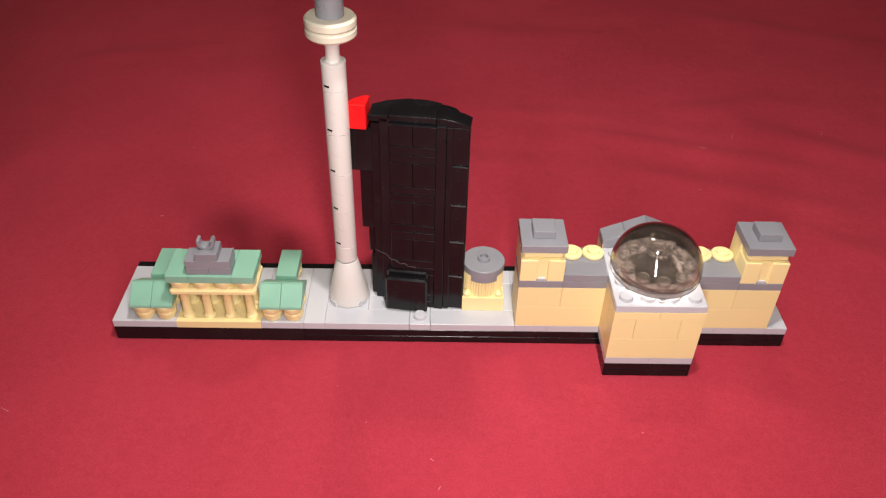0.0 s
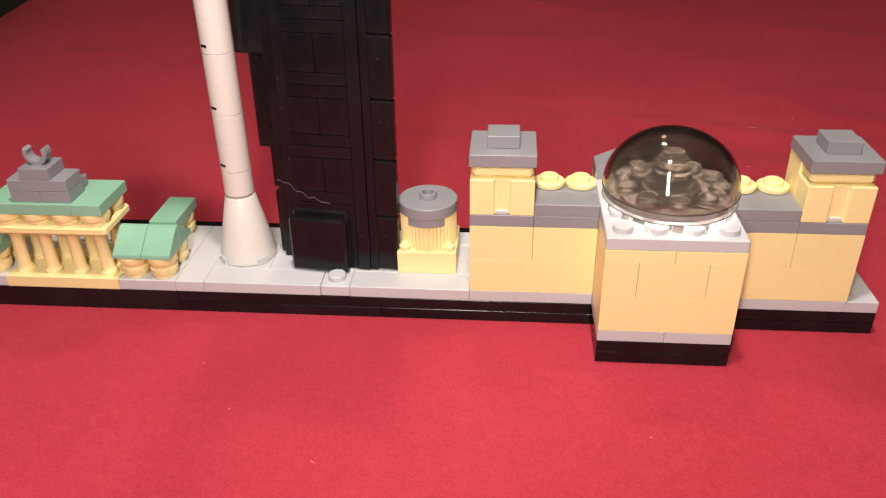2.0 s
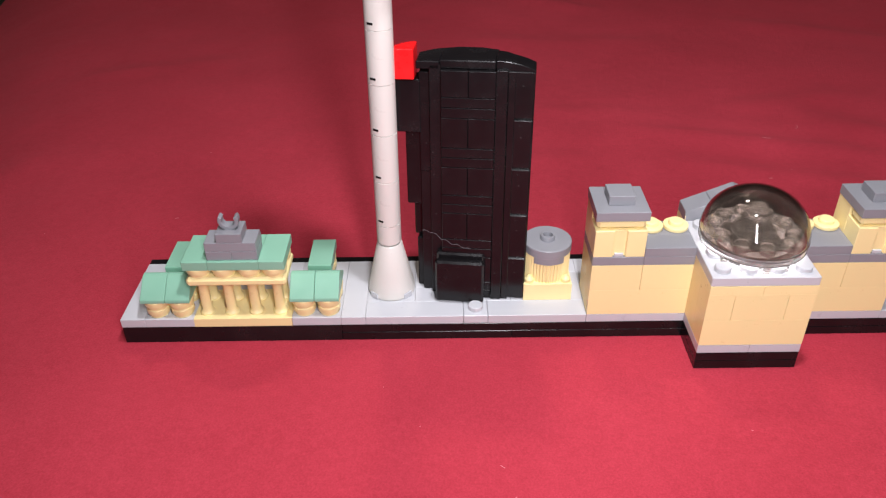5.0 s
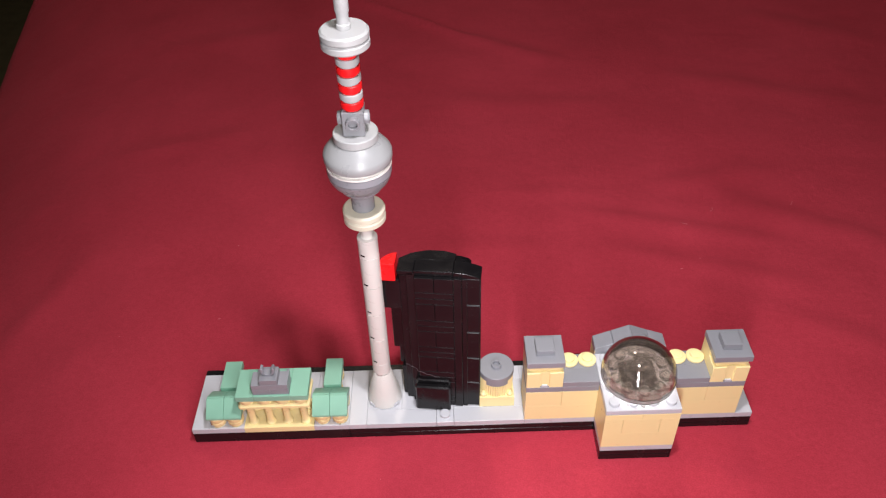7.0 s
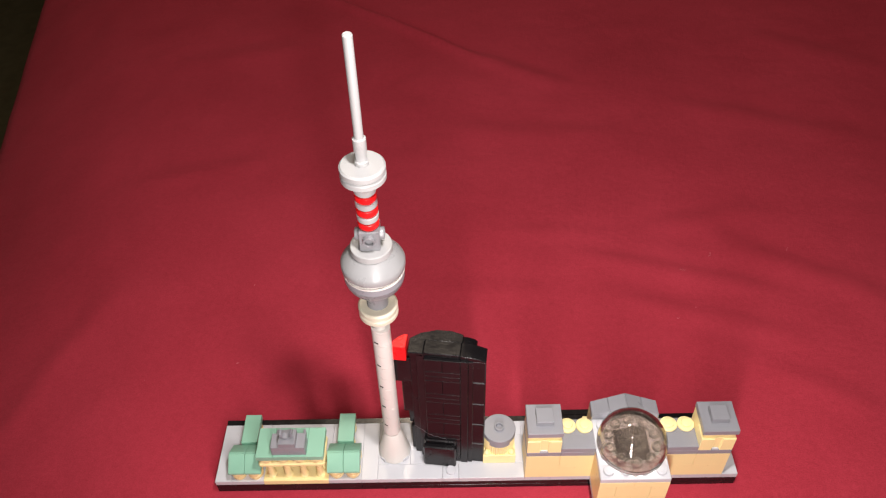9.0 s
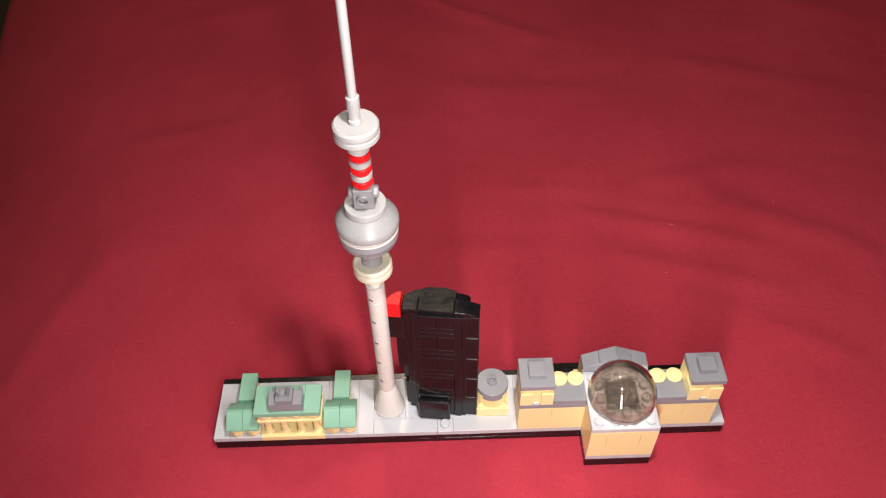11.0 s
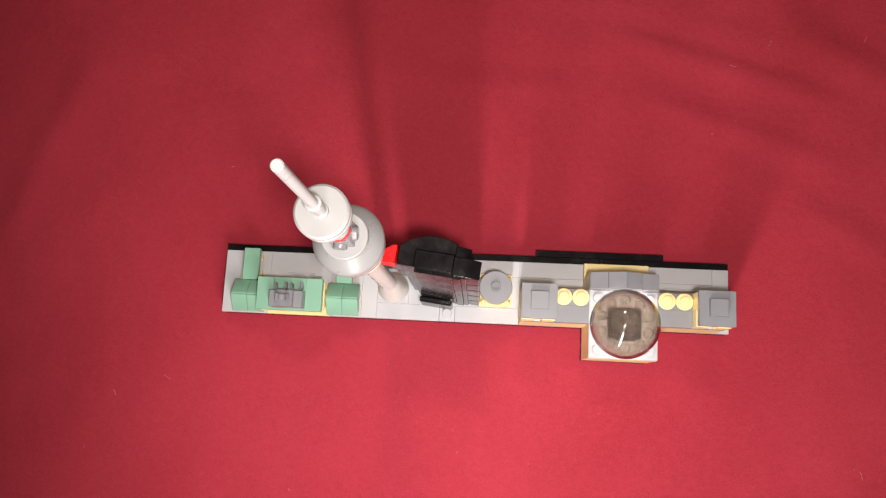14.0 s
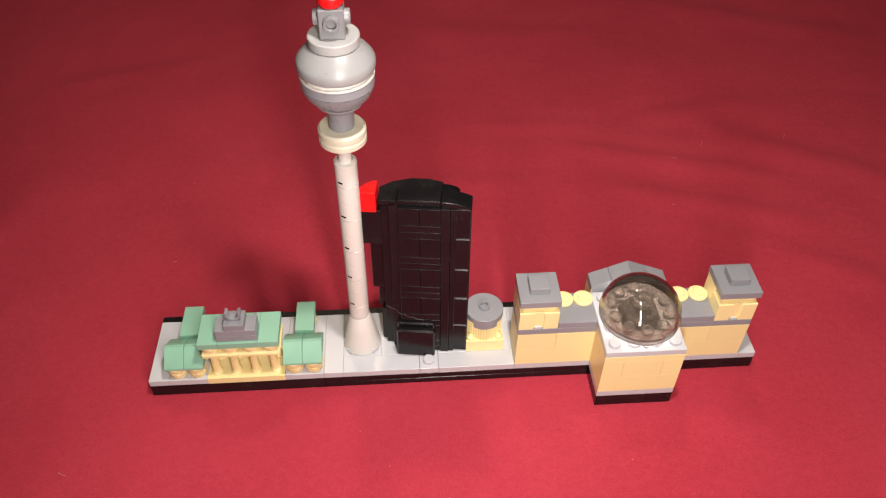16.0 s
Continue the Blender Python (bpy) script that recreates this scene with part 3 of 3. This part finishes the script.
# ---- the round monument stump ----
stump = thing("toy_column_stump", (140, 16, 9.6), "tan fluted round plinth with a grey disc on top", "toy building")
brick(stump, "plinth", 132, 8, 9.6, 16, 16, 6.4, TAN)
flutes = 44
bm = bmesh.new()
lo, hi = [], []
for i in range(flutes * 2):
    a = math.pi * i / flutes
    r = (7.75 if i % 2 else 7.3) * MM
    lo.append(bm.verts.new((r * math.cos(a), r * math.sin(a), 0)))
    hi.append(bm.verts.new((r * math.cos(a), r * math.sin(a), 9.55 * MM)))
for i in range(flutes * 2):
    j = (i + 1) % (flutes * 2)
    bm.faces.new((lo[i], lo[j], hi[j], hi[i]))
bm.faces.new(hi)
part("fluted_drum", bm, TAN, stump, 140, 16, 16)
for sx in (-1, 1):
    for sy in (-1, 1):
        part("corner_lug", lathe_bm([(1.6, 0), (1.6, 1.2), (0.6, 2.4)], 12), TAN, stump, 140 + 6.0 * sx, 16 + 6.0 * sy, 16)
part("skirt", prism_bm([(3.9 * math.sin(a) * 2.02, -3.9 * math.cos(a) * 2.02) for a in [radians(v) for v in range(-38, 39, 4)]] + [(2, -3), (-2, -3)], 2.6, "z", 0), DARK, stump, 140, 16, 23.4)
cap = disc_bm(8.0, 3.2, 44, 0.25)
join_bm(cap, stud_bm(True), 0, 0, 3.1)
part("disc", cap, DARK, stump, 140, 16, 25.6, "dark grey disc with a hollow stud")

# ---- the parliament ----
hall = thing("toy_parliament", (200, 8, 9.6), "tan parliament building with grey corner roofs and a smoked dome", "toy building")


def tower_front_bm():
    """A block with a shallow upright groove in its face."""
    g = [(-7.94, 0.06), (-2.0, 0.06), (-1.9, 0.9), (1.9, 0.9), (2.0, 0.06), (7.94, 0.06), (7.94, 7.94), (-7.94, 7.94)]
    return prism_bm(g, 9.5, "z", 0.15)


def low_round_bm():
    bm = studded_disc_bm()
    for v in bm.verts:
        v.co.z *= 0.76
    return bm


for x0, side in ((152, 1), (216, -1)):
    tx = x0 if side == 1 else x0 + 16      # corner tower
    lx = x0 + 16 if side == 1 else x0      # low link to the centre
    for y in (0, 8):
        brick(hall, "brick", x0, y, 9.6, 32, 8, 9.6, TAN)
        brick(hall, "brick", x0, y, 19.2, 16, 8, 9.6, TAN)
        brick(hall, "brick", x0 + 16, y, 19.2, 16, 8, 9.6, TAN)
    for x in (x0, x0 + 16):
        brick(hall, "band_plate", x, 0, 28.8, 16, 16, 3.2, DARK, "dark grey band")
    brick(hall, "link_tile", lx, 0, 32, 16, 8, 3.2, DARK, "dark grey tile")
    brick(hall, "link_tile", lx, 8, 32, 16, 8, 3.2, DARK, "dark grey tile")
    for x in (lx + 4, lx + 12):
        shared(hall, "round_plate", "low_studded_round", low_round_bm, TAN, x, 12, 35.2)
    shared(hall, "tower_brick", "tower_front", tower_front_bm, TAN, tx + 8, 0, 32)
    brick(hall, "peg", tx + 6.6, 0.2, 32, 2.8, 1.2, 1.2, GREY, "small grey peg in the groove")
    brick(hall, "tower_brick", tx, 8, 32, 16, 8, 12.8, TAN)
    part("tower_plate", box_bm(15.0, 7.0, 3.15, 0.9), TAN, hall, tx + 8, 4.6, 41.6)
    brick(hall, "roof_tile", tx - 0.2, 0.2, 44.8, 16.4, 16.2, 3.2, DARK, "dark grey square roof tile")
    brick(hall, "roof_knob", tx + 4, 4.4, 48, 8, 8, 3.2, DARK, "small dark grey tile")

# centre block
brick(hall, "brick", 184, -16, 9.6, 32, 8, 9.6, TAN)
for x0, w in ((184, 8), (192, 16), (208, 8)):
    brick(hall, "brick", x0, -16, 19.2, w, 8, 9.6, TAN)
for x0 in (184, 200):
    brick(hall, "plate", x0, -16, 28.8, 16, 16, 3.2, TAN)
    brick(hall, "plate", x0, 0, 28.8, 16, 16, 3.2, TAN)
for z in (9.6, 19.2):
    brick(hall, "brick", 184, -8, z, 32, 8, 9.6, TAN)
    brick(hall, "brick", 184, 0, z, 32, 16, 9.6, TAN)
    brick(hall, "brick", 184, 16, z, 32, 8, 9.6, TAN)
brick(hall, "brick", 184, 16, 28.8, 32, 8, 8.0, TAN)
brick(hall, "plate", 184, 24, 9.6, 32, 8, 3.2, TAN)
spots = [(sx, sy) for sx in (-12, -4, 4, 12) for sy in (-12, -4, 4, 12)]
studded(hall, "deck", 184, -16, 32, 32, 32, 3.2, GREY, spots, "light grey studded deck plate")
# gable behind the dome
for x0, z0, z1 in ((184, 38.2, 41.5), (192, 41.5, 44.9)):
    part("gable_slope", prism_bm([(0.05, -2.2), (7.95, -2.2), (7.95, z1 - 36.8), (0.05, z0 - 36.8)], 8.0, "y", 0.2), DARK, hall, x0, 16, 36.8, "dark grey gable slope")
    part("gable_slope", prism_bm([(0.05, -2.2), (7.95, -2.2), (7.95, z0 - 36.8), (0.05, z1 - 36.8)], 8.0, "y", 0.2), DARK, hall, 392 - x0, 16, 36.8, "dark grey gable slope")

# dark block painted as the square opening's shade, the clear plates and the stepped cone under the dome
brick(hall, "well", 192.3, -7.7, 35.4, 15.4, 15.4, 2.0, WELL_SHADE, "dark block painted as the shade in the square opening under the dome")


def clear_stud_bm():
    return lathe_bm([(2.5, 0), (2.55, 1.1), (2.5, 1.5), (2.35, 1.8), (2.1, 1.95), (1.85, 1.8), (1.7, 1.5), (1.6, 0.7)], 20)


ring = lathe_bm([(12.0, 0), (12.0, 2.9), (15.5, 3.0), (15.8, 3.3), (15.8, 5.7)], 48)
part("dome_base", ring, CLEAR, hall, 200, 0, 35.3, "clear round plate under the dome")
for k in range(14):
    a = 2 * math.pi * (k + 0.5) / 14
    shared(hall, "clear_foot", "clear_foot", lambda: lathe_bm([(1.25, 0), (1.35, 0.3), (1.35, 2.9)], 12), CLEAR, 200 + 13.7 * math.cos(a), 13.7 * math.sin(a), 35.3)
for r, n in ((11.2, 10),):
    for k in range(n):
        a = 2 * math.pi * (k + 0.5) / n
        shared(hall, "clear_stud", "clear_stud", clear_stud_bm, CLEAR, 200 + r * math.cos(a), r * math.sin(a), 41.02)
core_profile = [(6.6, 0), (6.6, 1.2), (6.2, 1.7), (5.0, 2.6), (4.5, 3.6), (4.4, 5.2), (4.1, 5.7), (3.5, 5.9), (3.4, 6.6), (3.75, 6.9), (3.75, 7.9), (3.4, 8.2), (2.6, 8.3), (2.5, 9.9), (2.2, 10.1), (1.7, 10.1), (1.5, 9.6)]
core_profile = [(a, 0.9 * b) for a, b in core_profile]
part("dome_core", lathe_bm(core_profile, 36), CLEAR, hall, 200, 0, 41.02, "clear stepped cone with a stud on top")
# thin dark rings stand in for the shadow along the dome's joints
for rr, zz, w in ((16.1, 41.05, 0.2), (15.92, 38.5, 0.16)):
    line = lathe_bm([(rr - 0.2, 0), (rr, 0.02), (rr, w), (rr - 0.2, w + 0.02)], 72)
    bmesh.ops.delete(line, geom=[f for f in line.faces if len(f.verts) > 4], context="FACES_ONLY")
    part("joint", line, JOINT_SHADE, hall, 200, 0, zz, "thin dark ring drawn as the shadow in the joint")
outer = [(16.0 * math.cos(radians(a)), 0.4 + 13.7 * math.sin(radians(a))) for a in range(5, 90, 5)]
inner = [(14.9 * math.cos(radians(a)), 0.4 + 12.6 * math.sin(radians(a))) for a in range(85, 0, -5)]
shell = [(14.9, 0.0), (15.8, 0.0), (16.0, 0.4)] + outer + [(0.2, 14.1), (0.2, 13.0)] + inner + [(14.9, 0.4), (14.9, 0.0)]
bm = bmesh.new()
seg = 72
rings = [[bm.verts.new((r * MM * math.cos(2 * math.pi * i / seg), r * MM * math.sin(2 * math.pi * i / seg), h * MM)) for i in range(seg)] for r, h in shell]
for a, b in zip(rings, rings[1:]):
    for i in range(seg):
        j = (i + 1) % seg
        bm.faces.new((a[i], a[j], b[j], b[i]))
bmesh.ops.remove_doubles(bm, verts=bm.verts, dist=1e-6)
bmesh.ops.holes_fill(bm, edges=[e for e in bm.edges if e.is_boundary], sides=0)
bmesh.ops.recalc_face_normals(bm, faces=bm.faces)
part("dome", bm, SMOKE, hall, 200, 0, 41.1, "transparent smoke-brown hemisphere")
# light passes the clear pieces
for ob in hall.children:
    if ob.data.materials[0] in (SMOKE, CLEAR):
        ob.visible_shadow = False
